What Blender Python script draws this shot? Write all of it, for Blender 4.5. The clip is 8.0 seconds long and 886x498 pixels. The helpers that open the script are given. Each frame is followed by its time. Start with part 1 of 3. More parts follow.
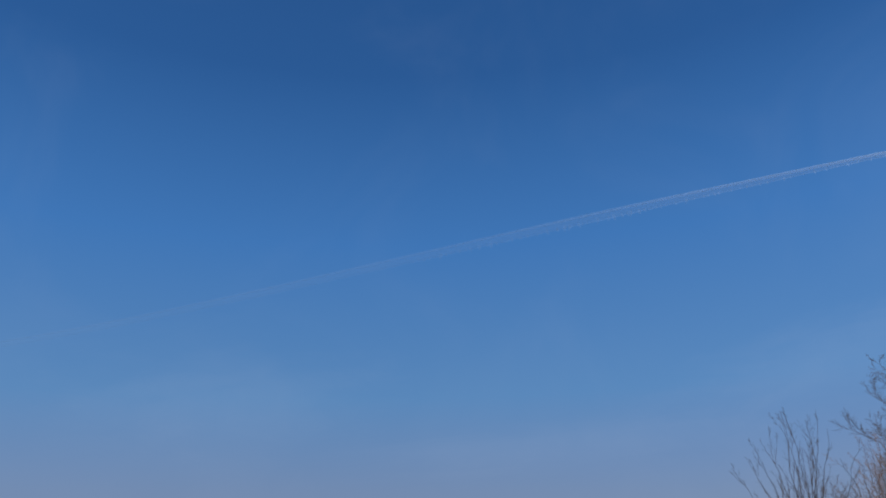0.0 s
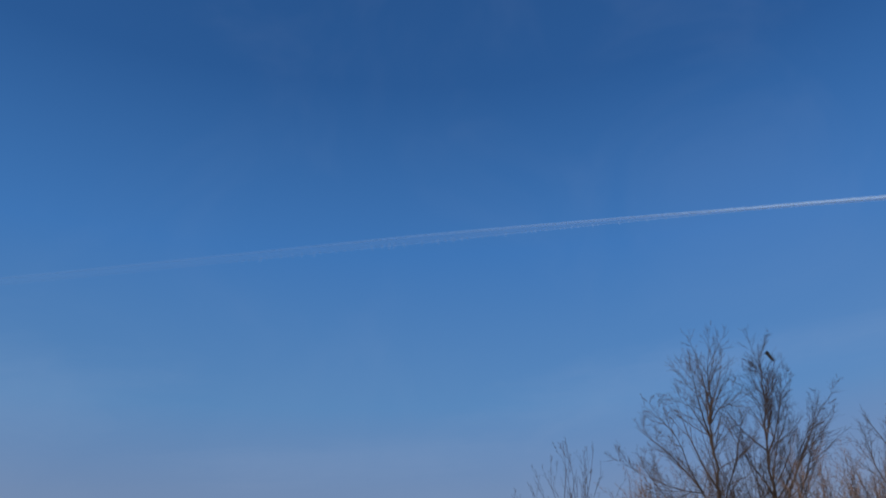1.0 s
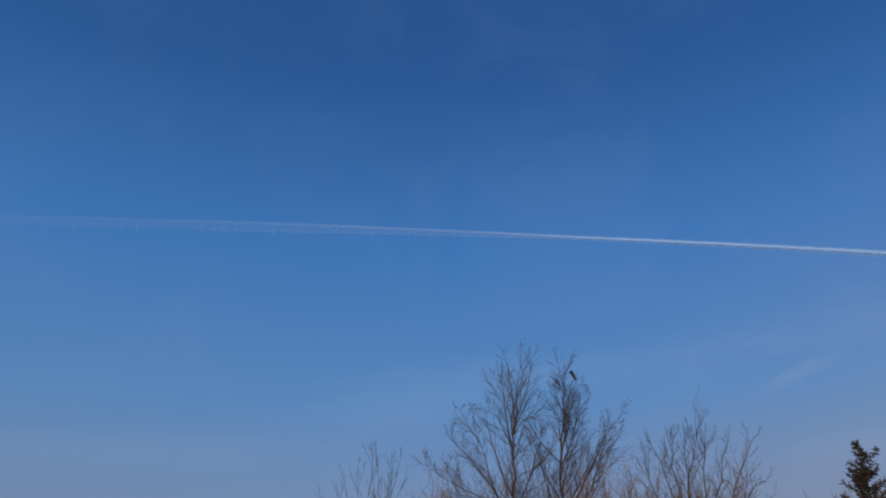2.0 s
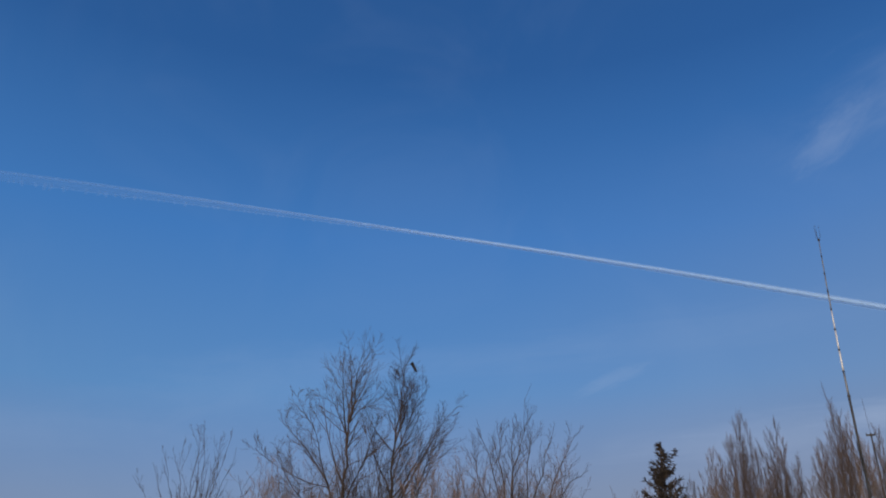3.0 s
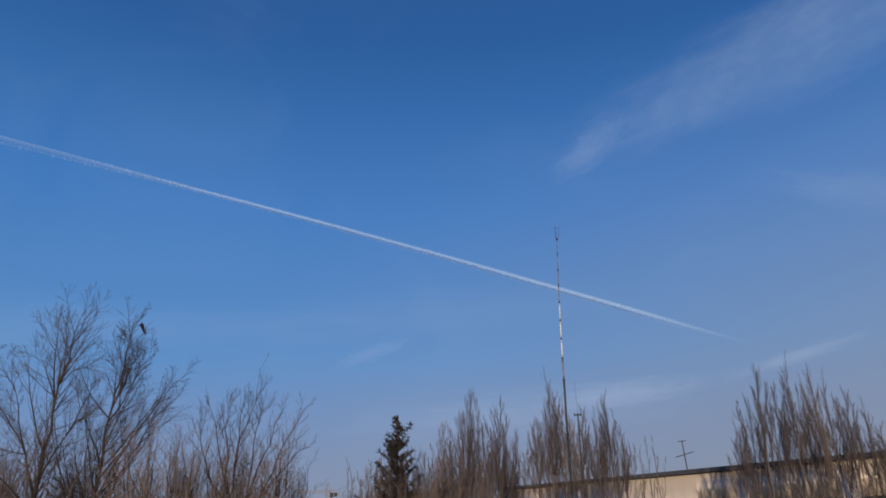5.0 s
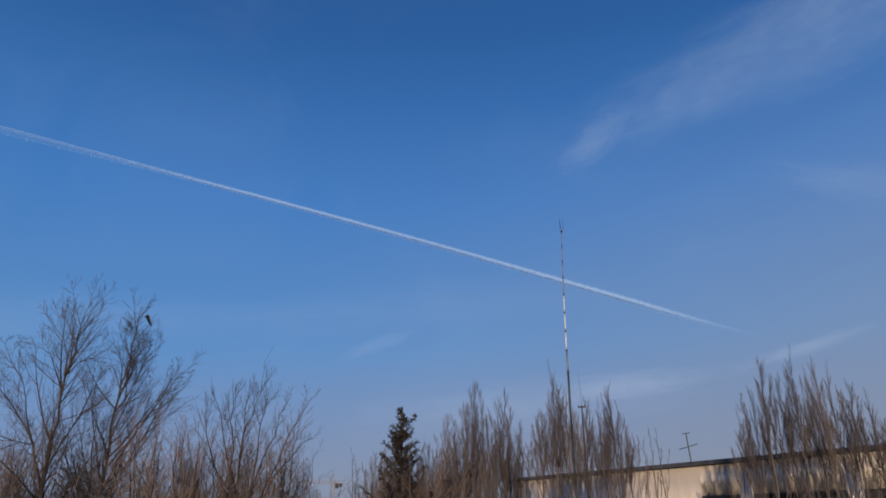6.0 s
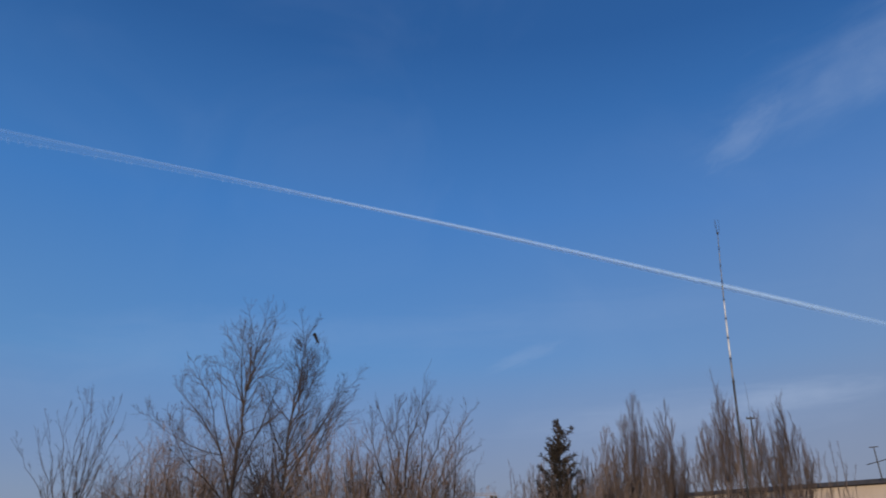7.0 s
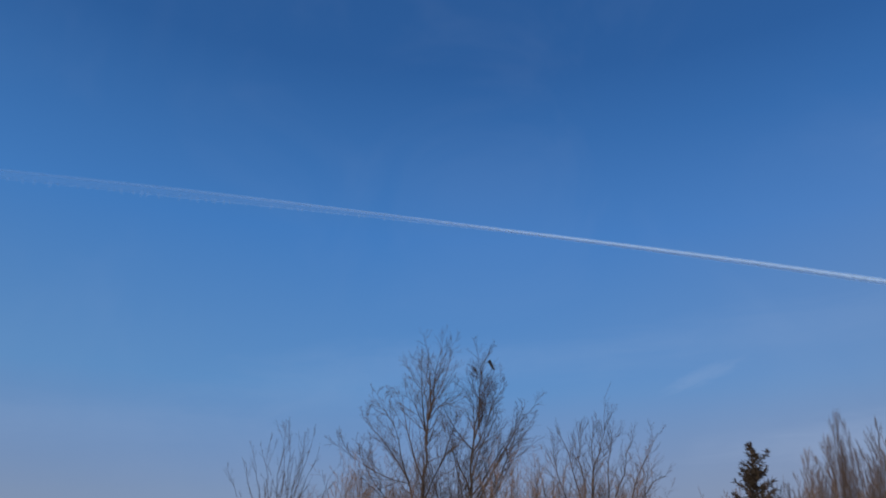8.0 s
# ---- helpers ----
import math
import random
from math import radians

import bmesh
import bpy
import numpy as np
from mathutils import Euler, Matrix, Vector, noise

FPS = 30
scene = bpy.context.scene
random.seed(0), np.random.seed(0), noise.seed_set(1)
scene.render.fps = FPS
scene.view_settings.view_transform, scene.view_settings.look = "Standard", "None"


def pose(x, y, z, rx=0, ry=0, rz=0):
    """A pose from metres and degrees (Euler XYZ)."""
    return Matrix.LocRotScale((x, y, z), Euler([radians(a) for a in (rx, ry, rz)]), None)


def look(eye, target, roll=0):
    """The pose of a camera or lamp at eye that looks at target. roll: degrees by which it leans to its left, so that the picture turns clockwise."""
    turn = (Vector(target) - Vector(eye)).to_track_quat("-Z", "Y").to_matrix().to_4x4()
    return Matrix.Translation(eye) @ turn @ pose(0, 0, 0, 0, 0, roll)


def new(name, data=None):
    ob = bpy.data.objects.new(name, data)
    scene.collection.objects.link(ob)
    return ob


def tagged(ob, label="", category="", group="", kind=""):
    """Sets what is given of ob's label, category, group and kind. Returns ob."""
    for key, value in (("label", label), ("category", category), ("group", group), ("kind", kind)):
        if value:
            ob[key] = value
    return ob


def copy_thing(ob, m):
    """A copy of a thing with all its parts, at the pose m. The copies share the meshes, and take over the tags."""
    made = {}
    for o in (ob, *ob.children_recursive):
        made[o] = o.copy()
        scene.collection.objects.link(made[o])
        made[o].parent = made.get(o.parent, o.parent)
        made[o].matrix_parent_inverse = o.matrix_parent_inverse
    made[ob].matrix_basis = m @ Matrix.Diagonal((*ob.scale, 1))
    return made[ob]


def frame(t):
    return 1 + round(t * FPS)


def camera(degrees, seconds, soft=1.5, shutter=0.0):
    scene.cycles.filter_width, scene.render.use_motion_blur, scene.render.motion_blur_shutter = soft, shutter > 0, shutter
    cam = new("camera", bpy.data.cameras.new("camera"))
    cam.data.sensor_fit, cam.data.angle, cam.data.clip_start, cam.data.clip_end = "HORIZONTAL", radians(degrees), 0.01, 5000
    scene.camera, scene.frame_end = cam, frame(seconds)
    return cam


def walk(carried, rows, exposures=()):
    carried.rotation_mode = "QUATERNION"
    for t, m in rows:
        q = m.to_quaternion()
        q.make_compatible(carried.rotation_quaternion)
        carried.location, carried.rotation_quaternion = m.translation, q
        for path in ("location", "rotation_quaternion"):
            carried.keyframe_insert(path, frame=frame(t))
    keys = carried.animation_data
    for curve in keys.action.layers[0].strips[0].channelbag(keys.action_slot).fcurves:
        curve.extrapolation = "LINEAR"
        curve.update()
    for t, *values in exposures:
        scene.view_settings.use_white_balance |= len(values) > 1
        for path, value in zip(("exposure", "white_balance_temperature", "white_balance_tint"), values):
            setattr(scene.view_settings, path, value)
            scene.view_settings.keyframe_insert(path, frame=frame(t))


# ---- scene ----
cam = camera(63.19, 8.0, soft=1.75, shutter=0.16)
walk(cam, [
    (0.0, pose(-0.283, 0.374, 1.632, 113.74, 1.72, 37.95)),
    (0.5, pose(-0.198, 0.506, 1.660, 114.08, 1.32, 30.84)),
    (1.0, pose(-0.164, 0.406, 1.672, 114.45, 1.18, 22.44)),
    (1.5, pose(-0.120, 0.393, 1.652, 114.70, 0.78, 15.91)),
    (1.7, pose(-0.099, 0.438, 1.650, 114.67, 0.40, 12.67)),
    (2.8, pose(-0.238, 0.415, 1.623, 113.65, 0.11, -3.37)),
    (3.0, pose(-0.294, 0.528, 1.622, 113.55, -0.08, -5.54)),
    (3.5, pose(-0.038, 0.478, 1.667, 113.27, 0.13, -12.30)),
    (4.0, pose(0.131, 0.437, 1.664, 113.01, 0.65, -18.31)),
    (4.5, pose(0.387, 0.420, 1.649, 112.21, 0.89, -23.37)),
    (4.7, pose(0.426, 0.438, 1.656, 111.73, 1.00, -24.18)),
    (5.8, pose(0.441, 0.390, 1.658, 110.62, 0.86, -24.56)),
    (6.0, pose(0.443, 0.380, 1.658, 110.55, 0.74, -24.08)),
    (6.3, pose(0.400, 0.392, 1.659, 110.51, 0.47, -22.35)),
    (6.5, pose(0.367, 0.401, 1.660, 110.66, 0.34, -21.04)),
    (7.0, pose(0.150, 0.381, 1.654, 111.47, -0.71, -12.53)),
    (7.5, pose(-0.073, 0.381, 1.652, 112.44, -1.44, -5.76)),
    (8.0, pose(-0.140, 0.445, 1.631, 113.24, -1.56, 0.72)),
], exposures=[(0.0, -0.06), (1.0, -0.09), (1.7, -0.13), (3.0, -0.03), (4.5, 0.02), (6.5, 0.02), (8.0, 0.03)])

EYE = 1.65            # height of the eye over the ground
SUN_AZ, SUN_EL = -146.0, 8.0   # degrees clockwise from +y, and over the horizon


# ---------------------------------------------------------------- node helpers
class Net:
    """Small writer of shader nodes."""

    def __init__(self, tree):
        self.tree = tree
        tree.nodes.clear()

    def add(self, kind, **sets):
        node = self.tree.nodes.new(kind)
        for key, value in sets.items():
            setattr(node, key, value)
        return node

    def link(self, a, b):
        self.tree.links.new(a, b)

    def put(self, socket, value):
        if isinstance(value, bpy.types.NodeSocket):
            self.link(value, socket)
        else:
            socket.default_value = value

    def math(self, op, a, b=0.0, c=0.0, clamp=False):
        node = self.add("ShaderNodeMath", operation=op, use_clamp=clamp)
        for socket, value in zip(node.inputs, (a, b, c)):
            self.put(socket, value)
        return node.outputs[0]

    def mix(self, fac, a, b, blend="MIX"):
        node = self.add("ShaderNodeMix", data_type="RGBA", blend_type=blend)
        self.put(node.inputs[0], fac)
        self.put(node.inputs[6], a)
        self.put(node.inputs[7], b)
        return node.outputs[2]

    def noise(self, vector, scale, detail=3.0, rough=0.55, distort=0.0):
        node = self.add("ShaderNodeTexNoise")
        if vector is not None:
            self.link(vector, node.inputs["Vector"])
        node.inputs["Scale"].default_value = scale
        node.inputs["Detail"].default_value = detail
        node.inputs["Roughness"].default_value = rough
        node.inputs["Distortion"].default_value = distort
        return node.outputs["Fac"]

    def ramp(self, fac, stops, mode="LINEAR"):
        node = self.add("ShaderNodeValToRGB")
        node.color_ramp.interpolation = mode
        el = node.color_ramp.elements
        while len(el) < len(stops):
            el.new(0.5)
        for e, (p, c) in zip(el, stops):
            e.position, e.color = p, (*c, 1)
        self.link(fac, node.inputs[0])
        return node.outputs[0]

    def span(self, value, a, b, c=0.0, d=1.0, smooth=False):
        node = self.add("ShaderNodeMapRange", interpolation_type="SMOOTHSTEP" if smooth else "LINEAR")
        self.link(value, node.inputs[0])
        for i, v in enumerate((a, b, c, d)):
            node.inputs[i + 1].default_value = v
        return node.outputs[0]


# ---------------------------------------------------------------- sky and sun
world = bpy.data.worlds.new("sky")
scene.world = world
world.use_nodes = True
n = Net(world.node_tree)
sky = n.add("ShaderNodeTexSky", sky_type="NISHITA", sun_disc=False)
sky.sun_elevation, sky.sun_rotation = radians(SUN_EL + 8), radians(SUN_AZ)
sky.altitude, sky.air_density, sky.dust_density, sky.ozone_density = 200, 1.0, 0.6, 2.0
way = n.add("ShaderNodeTexCoord").outputs["Generated"]
sep = n.add("ShaderNodeSeparateXYZ")
n.link(way, sep.inputs[0])
deg = 180 / math.pi
elev = n.math("MULTIPLY", n.math("ARCSINE", sep.outputs[2]), deg)
azim = n.math("MULTIPLY", n.math("ARCTAN2", sep.outputs[0], sep.outputs[1]), deg)

# clear-air colour from the horizon haze to the deep blue overhead
SKY_BLUE = [(0.0, (0.240, 0.262, 0.350)), (0.07, (0.190, 0.250, 0.384)), (0.2, (0.108, 0.250, 0.470)), (0.4, (0.054, 0.190, 0.470)),
            (0.62, (0.0245, 0.104, 0.295)), (1.0, (0.017, 0.066, 0.202))]
blue = n.mix(1.0, n.ramp(n.span(elev, 0, 60), SKY_BLUE), (10, 10, 10, 1), "MULTIPLY")
pure = n.mix(1.0, sky.outputs[0], (0.45, 0.95, 2.0, 1), "MULTIPLY")
clear = n.mix(0.88, pure, blue)
# grey winter haze thickens low down towards the far end of the trail
haze = n.math("MULTIPLY", n.span(azim, -6, 76, 0, 1, True), n.span(elev, 32, 2, 0, 0.8))
clear = n.mix(haze, clear, (2.45, 2.80, 3.58, 1))
low = n.math("MULTIPLY", n.span(azim, -22, 26, 0, 1, True), n.span(elev, 13, 1, 0, 0.5))
clear = n.mix(low, clear, (2.35, 2.45, 3.05, 1))

# thin cirrus: azimuth, elevation, slope, half length, half width (degrees), cover
CIRRUS = [
    (38.0, 28.4, 38, 3.0, 1.2, 0.14), (46.0, 30.8, 22, 8.5, 2.4, 0.095), (55.0, 32.2, 9, 12.0, 3.2, 0.13), (66.0, 34.5, 6, 9.0, 3.5, 0.14),
    (58.0, 21.5, -22, 6.0, 1.3, 0.10), (38.5, 9.3, 4, 5.0, 0.9, 0.25), (31.0, 8.2, 4, 11.0, 1.6, 0.16), 
    (19.0, 13.0, 20, 2.7, 0.5, 0.13), (51.0, 11.0, 12, 4.0, 0.45, 0.22), (24.0, 16.0, 3, 14.0, 1.6, 0.05),
    (-54.0, 11.5, 4, 11.0, 3.2, 0.07), (-8.0, 12.5, 8, 10.0, 2.6, 0.08), (-30.0, 8.0, 3, 14.0, 1.6, 0.06),
    (5.0, 14.5, 2, 12.0, 1.4, 0.05),
]
cover = None
for az0, el0, slope, half, thick, amount in CIRRUS:
    ca, sa = math.cos(radians(slope)), math.sin(radians(slope))
    dx = n.math("MULTIPLY", n.math("SUBTRACT", azim, az0), math.cos(radians(el0)))
    dy = n.math("SUBTRACT", elev, el0)
    u = n.math("ADD", n.math("MULTIPLY", dx, ca), n.math("MULTIPLY", dy, sa))
    v = n.math("SUBTRACT", n.math("MULTIPLY", dy, ca), n.math("MULTIPLY", dx, sa))
    comb = n.add("ShaderNodeCombineXYZ")
    n.link(n.math("DIVIDE", u, half), comb.inputs[0])
    n.link(n.math("DIVIDE", v, thick), comb.inputs[1])
    comb.inputs[2].default_value = az0 * 0.37
    wisp = n.noise(comb.outputs[0], 1.5, 5.0, 0.6, 0.6)
    length = n.add("ShaderNodeVectorMath", operation="LENGTH")
    flat = n.add("ShaderNodeVectorMath", operation="MULTIPLY")
    n.link(comb.outputs[0], flat.inputs[0])
    flat.inputs[1].default_value = (1, 1, 0)
    n.link(flat.outputs[0], length.inputs[0])
    r = n.math("ADD", length.outputs["Value"], n.math("MULTIPLY", n.math("SUBTRACT", wisp, 0.5), 1.6))
    one = n.math("MULTIPLY", n.span(r, 0.1, 1.5, 1, 0, True), amount)
    cover = one if cover is None else n.math("ADD", cover, one)
fine = n.noise(way, 14, 6.0, 0.6)
cover = n.math("MULTIPLY", cover, n.span(fine, 0.3, 0.75, 0.7, 1.25))
# barely visible veils over the whole sky
wide = n.noise(way, 3.2, 4.0, 0.6, 0.8)
cover = n.math("ADD", cover, n.math("MULTIPLY", n.span(wide, 0.45, 0.72, 0, 1, True), 0.03), clamp=True)
CLOUD = (4.1, 5.0, 6.8, 1)
both = n.mix(cover, clear, CLOUD)
back = n.add("ShaderNodeBackground")
n.link(both, back.inputs[0])
back.inputs[1].default_value = 0.10
n.link(back.outputs[0], n.add("ShaderNodeOutputWorld").inputs[0])

sun = new("sun", bpy.data.lights.new("sun", "SUN"))
sun.data.energy, sun.data.angle, sun.data.color = 4.6, radians(0.5), (1.0, 0.81, 0.58)
sa, ca, se, ce = (math.sin(radians(SUN_AZ)), math.cos(radians(SUN_AZ)), math.sin(radians(SUN_EL)), math.cos(radians(SUN_EL)))
sun.matrix_world = look((sa * ce * 50, ca * ce * 50, se * 50), (0, 0, 0))


# ---------------------------------------------------------------- materials
def material(name, dark, light, scale=6.0, rough=0.85, metal=0.0, bump=0.3, stretch=(1, 1, 1), vary=0.25, fine=8.0):
    """Grain at two sizes between two colours, with relief, and each object a little lighter or darker."""
    mat = bpy.data.materials.new(name)
    mat.use_nodes = True
    k = Net(mat.node_tree)
    co = k.add("ShaderNodeTexCoord")
    mp = k.add("ShaderNodeMapping")
    k.link(co.outputs["Object"], mp.inputs[0])
    mp.inputs["Scale"].default_value = stretch
    big = k.noise(mp.outputs[0], scale, 4)
    small = k.noise(mp.outputs[0], scale * fine, 3)
    both = k.math("ADD", k.math("MULTIPLY", big, 0.6), k.math("MULTIPLY", small, 0.4))
    col = k.ramp(both, [(0.32, dark), (0.68, light)])
    rnd = k.add("ShaderNodeObjectInfo").outputs["Random"]
    val = k.add("ShaderNodeHueSaturation")
    k.link(k.span(rnd, 0, 1, 1 - vary, 1 + vary), val.inputs["Value"])
    k.link(col, val.inputs["Color"])
    bs = k.add("ShaderNodeBsdfPrincipled")
    k.link(val.outputs[0], bs.inputs["Base Color"])
    k.link(k.span(small, 0.3, 0.7, rough - 0.08, min(1, rough + 0.08)), bs.inputs["Roughness"])
    bs.inputs["Metallic"].default_value = metal
    bs.inputs["Specular IOR Level"].default_value = 0.5 if rough < 0.6 else 0.2
    if bump:
        b = k.add("ShaderNodeBump")
        b.inputs["Strength"].default_value = bump
        b.inputs["Distance"].default_value = 0.02
        k.link(both, b.inputs["Height"])
        k.link(b.outputs[0], bs.inputs["Normal"])
    k.link(bs.outputs[0], k.add("ShaderNodeOutputMaterial").inputs[0])
    return mat


BARK = material("bark", (0.024, 0.019, 0.018), (0.064, 0.050, 0.044), 5, stretch=(1, 1, 0.25))
TWIG = material("twig_bark", (0.032, 0.026, 0.025), (0.076, 0.059, 0.054), 3)
SHOOT = material("red_brown_shoots", (0.088, 0.064, 0.057), (0.180, 0.134, 0.117), 3)
POPLAR = material("poplar_bark", (0.047, 0.037, 0.036), (0.112, 0.087, 0.082), 3, stretch=(1, 1, 0.3))
NEEDLE = material("spruce_needles", (0.014, 0.012, 0.011), (0.042, 0.034, 0.030), 4, rough=0.7)
GRASS = material("dry_winter_grass", (0.12, 0.095, 0.05), (0.28, 0.22, 0.12), 0.4, fine=30)
CLAD = material("cream_metal_cladding", (0.44, 0.375, 0.325), (0.60, 0.515, 0.45), 0.7, rough=0.40, metal=0.28, bump=0.12, stretch=(1, 1, 0.15), vary=0.03)
FASCIA = material("dark_roof_flashing", (0.045, 0.045, 0.054), (0.088, 0.085, 0.095), 2, rough=0.5, metal=0.3)
ROOFING = material("roof_felt", (0.06, 0.06, 0.062), (0.12, 0.115, 0.11), 1.5)
FRAME = material("dark_window_frame", (0.03, 0.028, 0.027), (0.06, 0.055, 0.05), 4, rough=0.45)
STEEL = material("galvanised_steel", (0.08, 0.083, 0.09), (0.15, 0.153, 0.16), 3, rough=0.5, metal=0.5, bump=0.05, vary=0.05)
# mast steel made lighter: the sun's glint on the middle sections as base colour
BRIGHT = material("glint_steel", (0.34, 0.345, 0.36), (0.46, 0.465, 0.48), 3, rough=0.45, metal=0.3, bump=0.05, vary=0.03)
DULL = material("weathered_dark_metal", (0.018, 0.018, 0.021), (0.045, 0.044, 0.046), 5, rough=0.65, metal=0.1)
CRANE = material("faded_crane_paint", (0.16, 0.13, 0.12), (0.24, 0.20, 0.18), 1, rough=0.6)
# dark colour for the strip that stands in for a perched bird
BIRD_BLACK = material("bird_black", (0.004, 0.004, 0.005), (0.014, 0.014, 0.016), 9, rough=0.8)


def glass():
    mat = bpy.data.materials.new("dark_window_glass")
    mat.use_nodes = True
    k = Net(mat.node_tree)
    bs = k.add("ShaderNodeBsdfPrincipled")
    bs.inputs["Base Color"].default_value = (0.02, 0.022, 0.025, 1)
    bs.inputs["Roughness"].default_value = 0.06
    k.link(bs.outputs[0], k.add("ShaderNodeOutputMaterial").inputs[0])
    return mat


GLASS = glass()


# ---------------------------------------------------------------- mesh helpers
def link_mesh(name, verts, faces, mat, parent=None, label="", smooth=False, kind=""):
    me = bpy.data.meshes.new(name)
    me.from_pydata(verts, [], faces)
    me.materials.append(mat)
    if smooth:
        me.polygons.foreach_set("use_smooth", [True] * len(me.polygons))
    ob = new(name, me)
    if parent is not None:
        ob.parent = parent
    return tagged(ob, label=label, kind=kind)


def empty(name, place=(0, 0, 0), turn=0.0, **tags):
    ob = new(name)
    ob.matrix_world = pose(*place, 0, 0, turn)
    return tagged(ob, **tags)


class Geo:
    """Vertices and faces gathered for one mesh."""

    def __init__(self):
        self.v, self.f = [], []

    def tube(self, pts, radii, sides=4):
        base = len(self.v)
        last = len(pts) - 1
        for i, p in enumerate(pts):
            d = (pts[min(i + 1, last)] - pts[max(i - 1, 0)]).normalized()
            a = d.cross(Vector((0.31, 0.95, 0.05))).normalized()
            b = d.cross(a)
            for s in range(sides):
                t = 2 * math.pi * s / sides
                self.v.append(p + (a * math.cos(t) + b * math.sin(t)) * radii[i])
        for i in range(last):
            for s in range(sides):
                q, w = base + i * sides + s, base + i * sides + (s + 1) % sides
                self.f.append((q, w, w + sides, q + sides))
        if sides > 3:
            self.f.append(tuple(base + s for s in reversed(range(sides))))
            self.f.append(tuple(base + last * sides + s for s in range(sides)))
        return self

    def box(self, x0, y0, z0, x1, y1, z1, bevel=0.0):
        bm = bmesh.new()
        bmesh.ops.create_cube(bm, size=1)
        for v in bm.verts:
            v.co = Vector(((x0 + x1) / 2 + v.co.x * (x1 - x0), (y0 + y1) / 2 + v.co.y * (y1 - y0), (z0 + z1) / 2 + v.co.z * (z1 - z0)))
        if bevel:
            bmesh.ops.bevel(bm, geom=bm.edges[:], offset=bevel, segments=1, affect="EDGES")
        base = len(self.v)
        bm.verts.index_update()
        self.v += [v.co.copy() for v in bm.verts]
        self.f += [tuple(base + v.index for v in f.verts) for f in bm.faces]
        bm.free()
        return self

    def object(self, name, mat, parent=None, label="", smooth=False, kind=""):
        return link_mesh(name, self.v, self.f, mat, parent, label, smooth, kind)


def polar(az, dist):
    return Vector((math.sin(radians(az)) * dist, math.cos(radians(az)) * dist, 0))


# ---------------------------------------------------------------- ground
def build_ground():
    g = Geo()
    cells = [-4200, -2000, -900, -400, -180, -90, -45, -20, 0, 20, 45, 90, 180, 400, 900, 2000, 4200]
    for y in cells:
        for x in cells:
            z = noise.noise(Vector((x * 0.004, y * 0.004, 0))) * min(1.0, (abs(x) + abs(y)) / 4000)
            g.v.append(Vector((x, y, z * 0.6)))
    m = len(cells)
    for j in range(m - 1):
        for i in range(m - 1):
            g.f.append((j * m + i, j * m + i + 1, (j + 1) * m + i + 1, (j + 1) * m + i))
    tagged(g.object("ground", GRASS, smooth=True), "flat ground of dry winter grass", "ground", kind="structure")


build_ground()


# ---------------------------------------------------------------- trees
def path_points(rng, start, way, length, steps, wobble, lift):
    """A crooked line from start along way; lift bends it upwards."""
    pts, d = [start.copy()], way.normalized()
    for i in range(steps):
        d = (d + Vector((rng.gauss(0, wobble), rng.gauss(0, wobble), rng.gauss(0, wobble) + lift))).normalized()
        pts.append(pts[-1] + d * (length / steps))
    return pts


def branch_out(rng, crown, pts, radii, length, level, spec, fine, gauge, share_of=1.0):
    """Side branches along a line, thinner at every level."""
    count, first, spread, share, lift, wobble = spec[level]
    count = max(1, round(count * share_of))
    for c in range(count):
        t = first + (0.97 - first) * (c + rng.random()) / count
        i = min(int(t * (len(pts) - 1)), len(pts) - 2)
        fr = t * (len(pts) - 1) - i
        p = pts[i].lerp(pts[i + 1], fr)
        d = (pts[i + 1] - pts[i]).normalized()
        r = radii[i] + (radii[i + 1] - radii[i]) * fr
        side = d.orthogonal().normalized()
        side.rotate(Matrix.Rotation(rng.uniform(0, 2 * math.pi), 3, d))
        ang = radians(rng.gauss(spread, spread * 0.22))
        way = d * math.cos(ang) + side * math.sin(ang)
        ln = length * share * rng.uniform(0.4, 1.35) * (1.1 - 0.75 * t)
        deep = level + 1 >= len(spec)
        steps = level if deep else 5 if level == 0 else 3
        sub = path_points(rng, p, way, ln, steps, wobble, lift)
        r0 = max(fine, min(r * 0.75, ln * gauge * (1.0, 0.85, 0.65)[level]))
        rad = [max(fine * 0.4, r0 * (1 - 0.85 * k / steps)) for k in range(steps + 1)]
        crown.tube(sub, rad, 3)
        if not deep:
            branch_out(rng, crown, sub, rad, ln, level + 1, spec, fine, gauge)


def grow(rng, tree, crown, lines, spec, fine, gauge, bark, main, shortest=0.0):
    """Trunk and limbs as meshes of their own; what branches off them goes into the crown."""
    for k, (pts, rad) in enumerate(lines):
        last = len(pts) - 1
        radii = [max(0.005, rad * (1 - 0.93 * (i / last) ** 0.8)) for i in range(last + 1)]
        Geo().tube(pts, [w * 0.8 for w in radii], 7).object("trunk" if k == 0 else "limb", bark, tree, smooth=True)
        ln = (pts[-1] - pts[0]).length
        if rad > 0.018:
            branch_out(rng, crown, pts, radii, max(ln, shortest), 0, spec, fine, gauge, min(1.0, ln / main))


